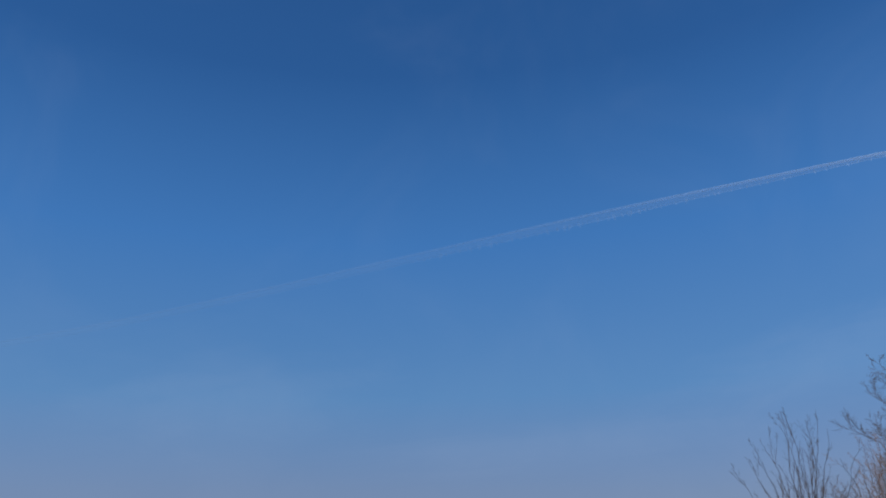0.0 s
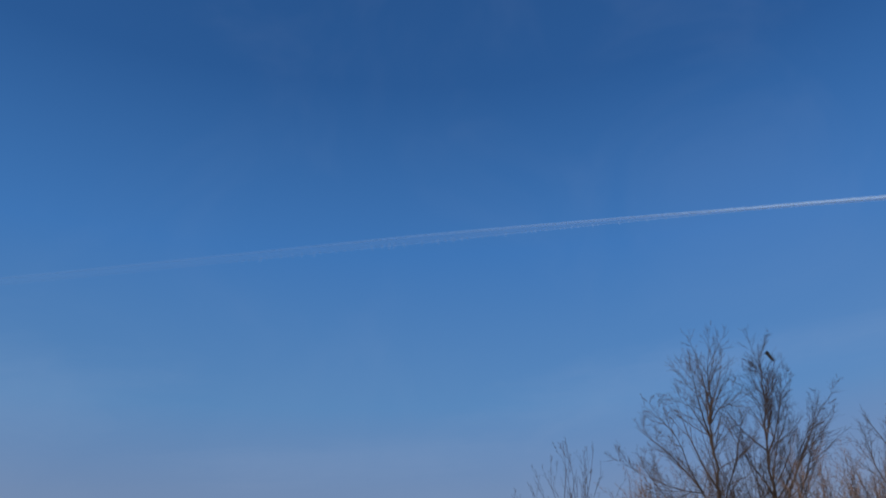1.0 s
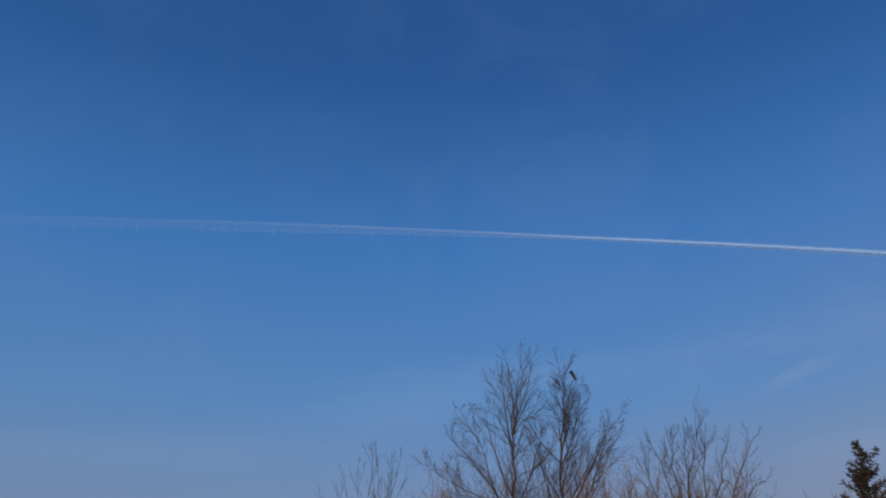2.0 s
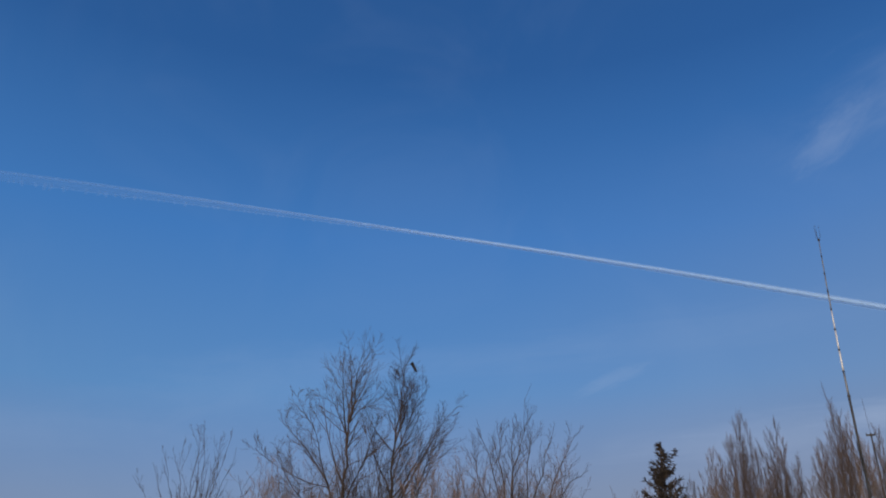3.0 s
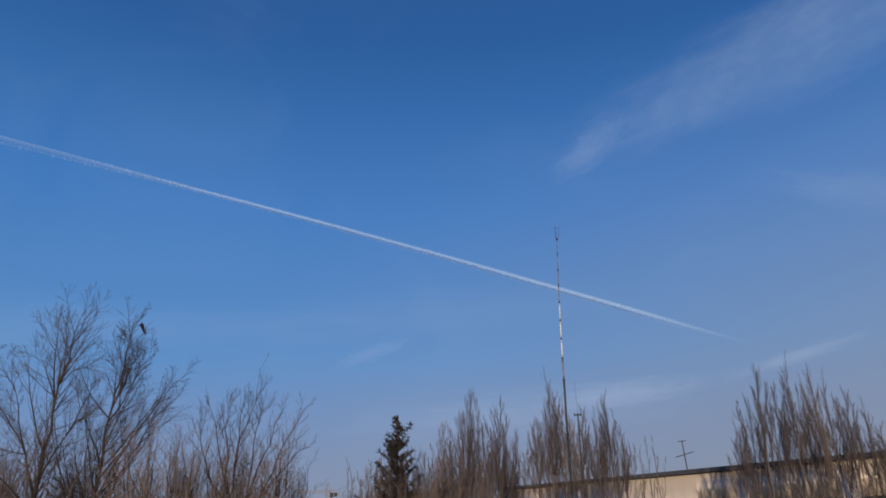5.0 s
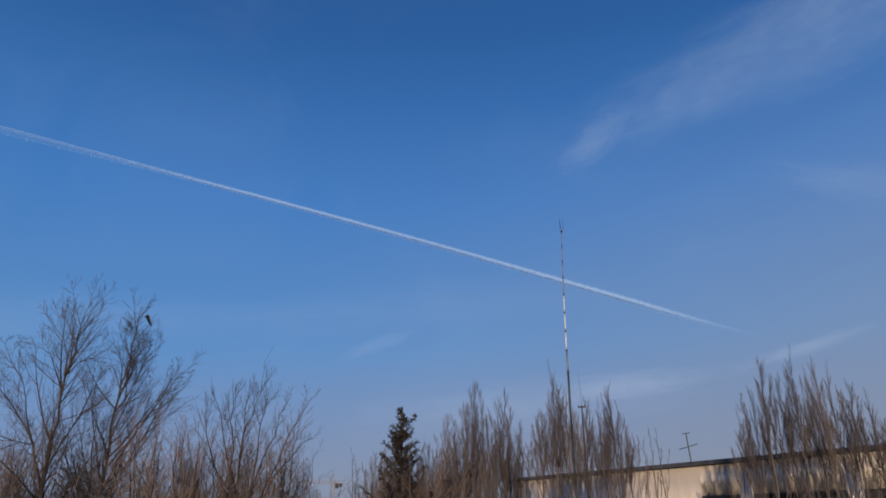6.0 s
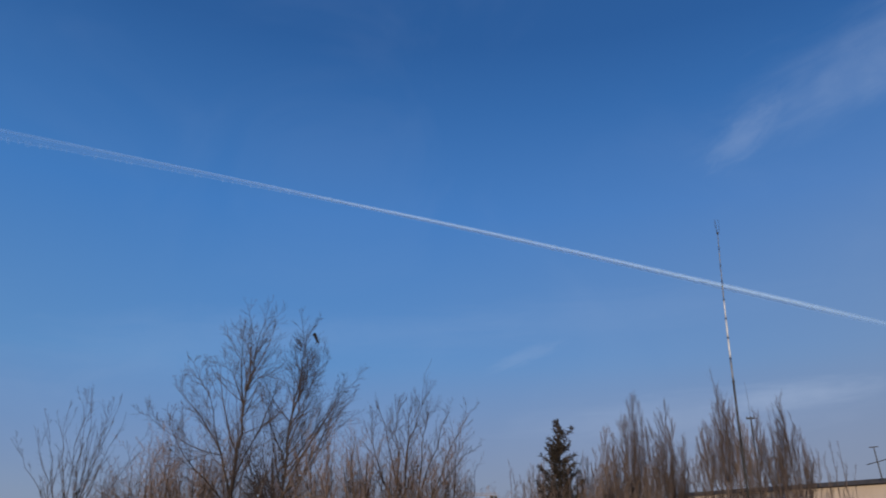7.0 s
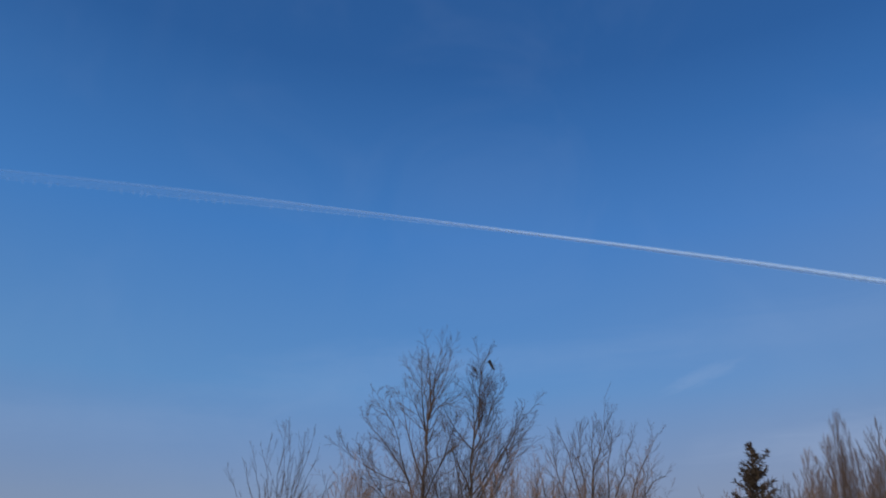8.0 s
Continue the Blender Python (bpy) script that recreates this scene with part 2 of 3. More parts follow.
def bare_tree(name, place, turn, stems, spec, seed, bark, twig, label, category="tree", group="", fine=0.0042, gauge=0.0125, crook=0.045):
    """stems: foot x, foot y, foot z, lean to x, lean to y (metres at the tip), top z, foot radius, bow."""
    rng = random.Random(seed)
    tree = empty(name, place, turn, label=label, category=category, group=group)
    crown, lines = Geo(), []
    for x, y, z, lx, ly, top, rad, bow in stems:
        pts, steps = [], 13
        jx = jy = 0.0
        for i in range(steps + 1):
            t = i / steps
            jx, jy = jx + rng.gauss(0, crook), jy + rng.gauss(0, crook)
            e = t ** (1 + bow)
            pts.append(Vector((x + lx * e + jx, y + ly * e + jy, z + (top - z) * t)))
        lines.append((pts, rad))
    grow(rng, tree, crown, lines, spec, fine, gauge, bark, stems[0][5])
    crown.object("crown", twig, tree, kind="stuff")
    return tree


def limbed_tree(place, turn, limbs, spec, seed, label, deep=0.22, fine=0.0038, gauge=0.0115, crook=0.05):
    """limbs: x and z of the foot, the middle and the tip, and the foot's radius; each swings its own way in depth."""
    rng = random.Random(seed)
    tree = empty("bare_tree", place, turn, label=label, category="tree", group="bare trees by the path")
    crown, lines = Geo(), []
    for k, (x0, z0, x1, z1, x2, z2, rad) in enumerate(limbs):
        reach = math.hypot(x2 - x0, z2 - z0)
        swing = 0.0 if k == 0 else reach * rng.uniform(-deep, deep)
        steps = max(6, int(reach * 2.2))
        pts = []
        jx = jy = 0.0
        for i in range(steps + 1):
            t = i / steps
            p, q, r = 2 * (t - 0.5) * (t - 1), 4 * t * (1 - t), 2 * t * (t - 0.5)
            if i:
                jx, jy = jx * 0.8 + rng.gauss(0, crook), jy * 0.8 + rng.gauss(0, crook)
            pts.append(Vector((x0 * p + x1 * q + x2 * r + jx, swing * t + jy, z0 * p + z1 * q + z2 * r)))
        if lines:
            foot = min((p for line, _ in lines for p in line), key=lambda p: (p - pts[0]).length)
            slip = foot - pts[0]
            pts = [p + slip * (1 - i / steps) for i, p in enumerate(pts)]
        lines.append((pts, rad))
    grow(rng, tree, crown, lines, spec, fine, gauge, BARK, 7.0, 4.2)
    crown.object("crown", TWIG, tree, kind="stuff")
    return tree


# side branches at each level: count, first place along the line, angle, share of length, lift, crookedness
BROAD = [(30, 0.06, 38, 0.35, 0.10, 0.07), (10, 0.12, 36, 0.48, 0.07, 0.05), (4, 0.12, 30, 0.72, 0.04, 0.035)]
WHIPPY = [(22, 0.18, 30, 0.27, 0.10, 0.06), (7, 0.12, 30, 0.52, 0.09, 0.06), (2, 0.15, 28, 0.75, 0.07, 0.06)]
WHIPS = [(8, 0.22, 22, 0.30, 0.09, 0.05), (5, 0.15, 26, 0.45, 0.07, 0.06), (2, 0.15, 28, 0.6, 0.05, 0.06)]


def stand(az, dist):
    return tuple(polar(az, dist))


tall_tree = limbed_tree(stand(-2.3, 25), 2.3, [
    (0.33, 0.0, -0.20, 4.7, 0.45, 8.50, 0.105),
    (-0.27, 5.0, -0.60, 6.4, -1.10, 7.2, 0.040),
    (-0.38, 5.6, -0.56, 7.2, -0.50, 8.4, 0.040),
    (0.12, 2.6, -0.95, 4.7, -2.45, 6.4, 0.060),
    (-0.70, 4.3, -2.10, 4.6, -3.15, 5.25, 0.022),
    (-0.20, 2.2, -1.40, 3.7, -2.30, 4.9, 0.045),
    (0.25, 2.7, 0.50, 4.5, 1.15, 5.5, 0.045),
    (0.30, 4.3, 0.65, 5.4, 0.88, 6.3, 0.036),
    (-0.15, 6.1, 0.35, 6.7, 1.00, 7.0, 0.026),
    (-0.55, 4.2, -1.05, 5.5, -1.45, 6.6, 0.036),
    (-1.55, 5.5, -1.85, 6.4, -1.85, 7.2, 0.020),
    (-0.15, 5.9, 0.02, 7.1, -0.05, 8.2, 0.030),
], BROAD, 11, "tall leafless broadleaf tree with crooked grey-brown branches")
tall_tree.scale = (1, 1, 0.965)

limbed_tree(stand(0.6, 25.4), -0.6, [
    (0.00, 0.0, 0.18, 4.4, 0.68, 8.35, 0.100),
    (0.35, 2.5, 1.25, 4.8, 2.35, 6.6, 0.055),
    (0.20, 3.4, -0.30, 5.0, -0.48, 6.3, 0.036),
    (0.27, 5.1, 0.27, 6.4, 0.02, 7.7, 0.036),
    (0.30, 5.0, 0.80, 6.3, 1.37, 7.2, 0.036),
    (0.10, 2.2, 0.90, 3.9, 1.60, 5.3, 0.042),
    (0.42, 5.6, 0.60, 6.9, 0.42, 7.9, 0.030),
    (0.15, 3.9, 0.55, 5.4, 0.90, 6.9, 0.032),
    (0.00, 2.0, -0.40, 3.4, -0.70, 4.8, 0.036),
    (0.90, 4.0, 1.50, 5.2, 1.90, 6.4, 0.028),
    (0.05, 1.8, 0.70, 3.1, 1.50, 4.2, 0.040),
    (0.00, 1.5, -0.60, 2.9, -1.10, 4.1, 0.040),
    (0.10, 3.0, 0.30, 4.3, 1.05, 5.7, 0.032),
], BROAD, 23, "leafless twin of the tall tree with a long slanting limb")

limbed_tree(stand(10.8, 25), -10.8, [
    (-0.10, 0.0, -0.35, 3.8, 0.22, 6.1, 0.065),
    (0.02, 5.4, 0.14, 6.3, 0.34, 7.25, 0.013),
    (-0.50, 0.6, -0.90, 3.6, -1.42, 5.5, 0.055),
    (-0.05, 0.6, 0.20, 4.2, 0.48, 5.5, 0.050),
    (0.10, 0.6, 0.90, 3.6, 1.62, 5.45, 0.055),
    (-0.40, 0.6, -0.80, 4.0, -0.72, 5.6, 0.050),
    (-0.80, 0.6, -1.70, 3.7, -1.85, 5.4, 0.045),
    (0.05, 0.6, 0.50, 3.6, 1.05, 5.5, 0.050),
    (-0.30, 0.6, -0.50, 3.8, -0.20, 5.7, 0.045),
    (0.20, 0.5, 1.20, 3.2, 2.10, 4.2, 0.040),
], WHIPPY, 37, "leafless many-stemmed tree with long upright shoots", deep=0.12)

bare_tree("bare_tree", stand(-13.0, 25), 13.0, [
    (0, 0, 0, -0.15, 0, 5.6, 0.032, 0.1),
    (0, 0.05, 0.6, 0.12, 0.3, 5.75, 0.031, 0.1),
    (0, -0.05, 0.6, -0.32, -0.4, 5.6, 0.031, 0.1),
    (0, 0.05, 0.6, 0.75, 0.4, 5.2, 0.031, 0.15),
    (0, -0.05, 0.6, -0.85, -0.3, 4.7, 0.031, 0.15),
    (0, 0, 0.6, 0.28, -0.5, 5.3, 0.031, 0.15),
    (0, 0, 0.6, -0.5, 0.3, 5.3, 0.032, 0.1),
    (0.05, 0, 0.6, 0.45, -0.2, 5.5, 0.032, 0.1),
    (0.05, 0, 0.6, 1.15, 0.2, 5.0, 0.032, 0.15),
    (-0.05, 0, 0.6, -1.25, 0.1, 4.35, 0.031, 0.15),
    (-0.05, 0, 0.6, -2.0, -0.2, 4.0, 0.031, 0.15),
    (0.05, 0, 0.6, 1.7, -0.2, 4.4, 0.031, 0.15),
], WHIPS, 41, BARK, TWIG, "small leafless tree of thin upright whips", group="bare trees by the path")


def shrub(seed, height):
    """Many stems from one foot."""
    rng = random.Random(seed)
    stems = []
    for k in range(9):
        a, sp = rng.uniform(0, 6.28), rng.uniform(0.3, 1.3)
        stems.append((0.12 * math.cos(a), 0.12 * math.sin(a), 0.0, sp * math.cos(a), sp * math.sin(a), height * rng.uniform(0.72, 1.0), 0.04, 0.2))
    return stems


THICKET = [(14, 0.12, 36, 0.33, 0.07, 0.07), (6, 0.12, 36, 0.50, 0.06, 0.08), (1, 0.2, 34, 0.8, 0.05, 0.07)]
shrubs = [bare_tree("shrub", stand(-5.5, 24), 5.5, shrub(51, 4.1), THICKET, 52, BARK, SHOOT,
                    "leafless red-brown shrub in the thicket under the trees", "shrub", "shrubs of the thicket", fine=0.0042, gauge=0.0115),
          bare_tree("shrub", stand(6.0, 24), -6.0, shrub(53, 4.7), THICKET, 54, BARK, SHOOT,
                    "leafless red-brown shrub in the thicket under the trees", "shrub", "shrubs of the thicket", fine=0.0042, gauge=0.0115)]
rng = random.Random(77)
clumps = []
for k in range(38):
    az = -12.4 + 28.0 * (k + rng.uniform(-0.4, 0.4)) / 37
    low = 0.72 if az < -9 else 0.62 if az > 14.5 else 0.98
    clumps.append((az, rng.uniform(23, 29.5), low * rng.uniform(0.82, 1.12)))
for k, (az, dist, tall) in enumerate(clumps):
    copy_thing(shrubs[k % 2], pose(*stand(az, dist), 0, 0, 77 * k) @ Matrix.Diagonal((1.05, 1.05, tall, 1)))

# a second belt of the thicket, round the spruce and under the poplars
for k in range(9):
    az, dist = 19.4 + 0.60 * k + rng.uniform(-0.25, 0.25), rng.uniform(42, 46.5)
    tall = (EYE + dist * math.tan(radians(rng.uniform(3.4, 4.7)))) / 4.8
    copy_thing(shrubs[k % 2], pose(*stand(az, dist), 0, 0, 53 * k) @ Matrix.Diagonal((1.2, 1.2, tall, 1)))


def bird_stand_in():
    """A limp strip, folded over a twig, in place of a perched bird."""
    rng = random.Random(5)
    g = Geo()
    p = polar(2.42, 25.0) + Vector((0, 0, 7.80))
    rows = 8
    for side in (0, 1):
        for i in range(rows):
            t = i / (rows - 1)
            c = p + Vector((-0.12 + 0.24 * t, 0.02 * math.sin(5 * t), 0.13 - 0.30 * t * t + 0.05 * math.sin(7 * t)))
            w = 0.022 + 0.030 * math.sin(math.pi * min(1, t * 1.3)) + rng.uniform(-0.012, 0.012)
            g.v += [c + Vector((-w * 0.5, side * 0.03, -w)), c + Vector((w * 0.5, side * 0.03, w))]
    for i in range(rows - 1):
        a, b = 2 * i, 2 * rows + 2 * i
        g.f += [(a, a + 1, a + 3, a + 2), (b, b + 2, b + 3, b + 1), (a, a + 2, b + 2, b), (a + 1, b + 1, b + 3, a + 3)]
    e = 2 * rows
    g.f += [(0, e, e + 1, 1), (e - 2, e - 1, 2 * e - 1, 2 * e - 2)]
    tagged(g.object("plastic_scrap", BIRD_BLACK), "dark folded strip standing in for a bird in the top twigs", "litter")


bird_stand_in()

# poplars beyond the thicket
FASTIGIATE = [(32, 0.20, 15, 0.27, 0.14, 0.02), (20, 0.06, 13, 0.50, 0.08, 0.03)]
OPEN = [(28, 0.46, 15, 0.27, 0.14, 0.02), (20, 0.06, 13, 0.50, 0.08, 0.03)]


def poplar_stems(seed, count):
    """A broom of steep limbs round one leader; outer limbs end lower."""
    rng = random.Random(seed)
    stems = [(0, 0, 0, 0.1, 0, 9.7, 0.070, 0.0)]
    for k in range(count):
        a = 2.4 * k + rng.uniform(-0.4, 0.4)
        out = 0.12 + 1.15 * (k + rng.random()) / count
        stems.append((0.06 * math.cos(a), 0.06 * math.sin(a), rng.uniform(0.8, 4.2) * (1.2 - 0.5 * out), out * math.cos(a), out * math.sin(a),
                      9.7 - 3.1 * out + rng.uniform(-0.8, 0.3), 0.022, -0.45))
    return stems


POPLAR_LABEL = "slender leafless poplar with steep brown branches"
kinds = []
for k, (az, dist, el) in enumerate([(26.8, 47, 9.95), (28.7, 46, 9.4), (33.0, 47, 10.45), (48.0, 40, 10.2)]):
    tree = bare_tree("poplar", stand(az, dist), -az, poplar_stems(60 + k, 12), OPEN if az > 30 else FASTIGIATE, 70 + k, POPLAR, POPLAR, POPLAR_LABEL, "tree", "row of poplars", fine=0.0034, gauge=0.0046, crook=0.03)
    s = (EYE + dist * math.tan(radians(el))) / 9.8
    tree.scale = (1.25, 1.25, s)
    kinds.append(tree)
for k, (az, dist, el, wide) in enumerate([
        (24.7, 48, 7.6, 0.9), (25.6, 46, 6.4, 0.9), (23.4, 49, 5.4, 0.9), (29.9, 48, 6.9, 0.9), (27.8, 50, 7.6, 0.9), (31.8, 48, 7.3, 0.9), (34.1, 49, 8.6, 1.0),
        (35.3, 48, 8.3, 1.0), (36.2, 46, 7.6, 0.9), (37.3, 47, 9.2, 0.85), (38.3, 48, 6.4, 0.8), (19.0, 47, 4.9, 0.8), (20.1, 49, 5.0, 0.8), (22.6, 48, 5.2, 0.9),
        (46.2, 41, 6.4, 0.7), (47.1, 42, 8.3, 0.7), (50.1, 40, 10.2, 0.9), (49.1, 42, 9.0, 0.8), (50.9, 42, 8.8, 0.7), 
        (51.5, 40, 9.8, 0.9), (52.4, 41, 9.0, 0.75), (53.3, 40, 8.2, 0.9), (54.2, 41, 7.0, 0.9), (55.2, 41, 5.8, 0.9), (26.2, 51, 8.4, 1.0), (29.2, 50, 8.2, 1.0), (32.5, 50, 8.3, 1.0),
        (33.6, 51, 9.2, 1.0), (36.8, 50, 8.0, 1.0), (21.9, 47, 4.6, 1.0), (24.6, 45, 5.0, 1.0), (26.0, 45, 5.2, 1.0), (27.6, 45, 4.8, 1.0)]):
    s = (EYE + dist * math.tan(radians(el))) / 9.8
    src = kinds[2 + k % 2] if az > 30.5 else kinds[k % 2]
    ob = copy_thing(src, pose(*stand(az, dist), 0, 0, 101 * k))
    ob.scale = (wide * 1.25, wide * 1.25, s)

for az, el, dist in [(17.6, 4.9, 46), (18.0, 4.3, 46), (39.9, 6.2, 46), (40.5, 6.1, 46), (39.5, 5.2, 46), (20.3, 5.6, 42), (21.0, 5.2, 42), (22.3, 5.5, 42), (23.0, 5.9, 43)]:
    top = EYE + dist * math.tan(radians(el))
    bare_tree("sapling", stand(az, dist), -az, [(0, 0, 0, -0.1, 0, top, 0.06, 0.0), (0.05, 0, 1.2, 0.45, 0, top * 0.82, 0.04, 0.1)],
              [(12, 0.3, 14, 0.22, 0.08, 0.06), (4, 0.2, 18, 0.4, 0.05, 0.08)], int(az * 10), POPLAR, POPLAR, "thin leafless sapling beside the poplars", "tree", "saplings", fine=0.009, gauge=0.009, crook=0.03)


# spruce among the poplars
def spruce(place, height):
    rng = random.Random(9)
    tree = empty("spruce", place, label="dark ragged spruce with a narrow top among bare trees", category="tree")
    pts = [Vector((0.04 * math.sin(i), 0.03 * math.cos(2 * i), height * i / 12)) for i in range(13)]
    Geo().tube(pts, [0.14 * (1 - i / 12.4) + 0.01 for i in range(13)], 7).object("trunk", BARK, tree, smooth=True)
    boughs, needles = Geo(), Geo()
    z = 0.7
    while z < height - 0.1:
        t = z / height
        down = height - z
        reach = (0.16 + 0.14 * down if down < 1.05 else 0.58 + 0.30 * (down - 1.05)) * rng.uniform(0.6, 1.2)
        reach *= 1.5 if 1.05 < down < 1.35 else 1.0
        for k in range(rng.choice((3, 4, 5, 6)) if t < 0.8 else rng.choice((2, 3))):
            a = rng.uniform(0, 6.28)
            ln = reach * rng.uniform(0.4, 1.3)
            pts = [Vector((0, 0, z))]
            d = Vector((math.cos(a), math.sin(a), 0.45 + 0.6 * t))
            for s in range(5):
                d.z += -0.16 if s < 2 else 0.17
                pts.append(pts[-1] + d.normalized() * ln / 5)
            boughs.tube(pts, [0.022 * (1 - i / 5.5) for i in range(6)], 3)
            for s in range(int(12 + ln * 34)):
                u = rng.uniform(0.15, 1.0) * 4.999
                i = int(u)
                p = pts[i].lerp(pts[i + 1], u - i)
                w = (d.normalized() * 0.6 + Vector((rng.gauss(0, 0.6), rng.gauss(0, 0.6), rng.gauss(-0.1, 0.5)))).normalized()
                ln2 = rng.uniform(0.14, 0.34)
                needles.tube([p, p + w * ln2 * 0.5, p + w * ln2], [0.012, 0.026, 0.006], 3)
        z += rng.uniform(0.13, 0.24)
    boughs.object("bough", BARK, tree, kind="stuff")
    needles.object("foliage", NEEDLE, tree, kind="stuff")


spruce(stand(21.3, 45), EYE + 45 * math.tan(radians(8.05)))


# ---------------------------------------------------------------- telescopic mast
def lattice_joint(p, r):
    return Geo().tube([p - Vector((0, 0, 0.06)), p - Vector((0, 0, 0.045)), p + Vector((0, 0, 0.045)), p + Vector((0, 0, 0.06))], [r * 0.7, r, r, r * 0.7], 10)


def telescopic_mast(az, dist):
    mast = empty("radio_mast", stand(az, dist), -az, label="tall thin telescopic radio mast with clamped steel sections", category="mast")
    heights = [0.0, 3.4, 6.9, 10.12, 11.5, 12.75, 13.95, 15.15, 16.3, 17.4, 18.5, 19.55]

    def bent(z):
        t = max(0.0, (z - 10) / 10)
        return Vector((-0.04 * math.sin(z * 0.3) - 0.10 * t + 0.36 * t * t, 0, z))

    for i in range(len(heights) - 1):
        a, b = heights[i], heights[i + 1]
        r = 0.080 - 0.008 * i if i < 3 else 0.052 - 0.0042 * (i - 3)
        pts = [bent(a + (b - a) * k / 4) for k in range(5)]
        low = i < 3
        Geo().tube(pts, [r] * 5, 12).object("mast_section", DULL if low else BRIGHT if i in (4, 5, 6) else STEEL, mast, "dark painted lower section" if low else "steel section with a glint put into its colour" if i in (4, 5, 6) else "grey steel section", True)
        if i:
            lattice_joint(bent(a), r + (0.035 if i == 3 else 0.014)).object("clamp", DULL, mast, "dark clamp", True)
    top = bent(heights[-1])
    hub = lattice_joint(top, 0.07)
    hub.object("antenna_hub", DULL, mast, "dark hub of the whip aerials")
    for k in range(3):
        a = 2.1 * k + 0.2
        o = Vector((math.cos(a), math.sin(a), 0))
        Geo().tube([top, top + o * 0.13 + Vector((0, 0, 0.22)), top + o * 0.14 + Vector((0, 0, 0.95))], [0.014, 0.012, 0.008], 6).object("whip_aerial", DULL, mast, "thin upright whip")
    Geo().box(-0.4, -0.4, 0, 0.4, 0.4, 0.12, 0.02).object("base_plate", DULL, mast)


telescopic_mast(34.3, 46)


def service_pole(az, dist, top):
    pole = empty("service_pole", stand(az, dist), -az, label="weathered wooden pole with a short crossarm", category="pole")
    Geo().tube([Vector((0, 0, 0)), Vector((0, 0, top * 0.5)), Vector((0.02, 0, top))], [0.06, 0.052, 0.045], 8).object("shaft", DULL, pole, smooth=True)
    Geo().tube([Vector((0.02, 0, top - 0.1)), Vector((0.0, 0, top + 1.0)), Vector((-0.04, 0, top + 2.1))], [0.010, 0.008, 0.006], 6).object("whip_aerial", DULL, pole, "thin grey whip")
    Geo().box(-0.24, -0.05, top - 0.16, 0.24, 0.05, top - 0.07, 0.01).object("crossarm", DULL, pole)
    for x in (-0.21, 0.21):
        Geo().tube([Vector((x, 0, top - 0.08)), Vector((x, 0, top - 0.02)), Vector((x, 0, top + 0.03))], [0.02, 0.03, 0.015], 8).object("insulator", DULL, pole)


service_pole(35.1, 49, EYE + 49 * math.tan(radians(7.95)))


# ---------------------------------------------------------------- low industrial hall
HALL = 5.0            # height of the roof edge
corner = Vector((34.32, 59.8, 0))
along = (Vector((38.0, 20.0, 0)) - corner)
hall_turn = math.degrees(math.atan2(along.y, along.x))
LONG, DEEP = 47.0, 14.0
WINDOWS = [(21.35, 2.1), (25.7, 2.45), (29.5, 1.05), (32.8, 1.8)]   # start along the front, width
SILL, HEAD = 1.35, 2.8


def ribbed_sheet(width, z0, z1):
    """Round-ribbed metal sheet, ribs upright."""
    g = Geo()
    prof = []
    pitch, parts = 0.1, 8
    for k in range(int(round(width / pitch)) * parts + 1):
        prof.append((k * pitch / parts, -0.014 + 0.014 * math.cos(2 * math.pi * k / parts)))
    for x, y in prof:
        g.v += [Vector((x, y, z0)), Vector((x, y, z1)), Vector((x, 0.05, z0)), Vector((x, 0.05, z1))]
    for k in range(len(prof) - 1):
        a = 4 * k
        g.f += [(a, a + 4, a + 5, a + 1), (a + 1, a + 5, a + 7, a + 3), (a + 4, a, a + 2, a + 6)]
    return g


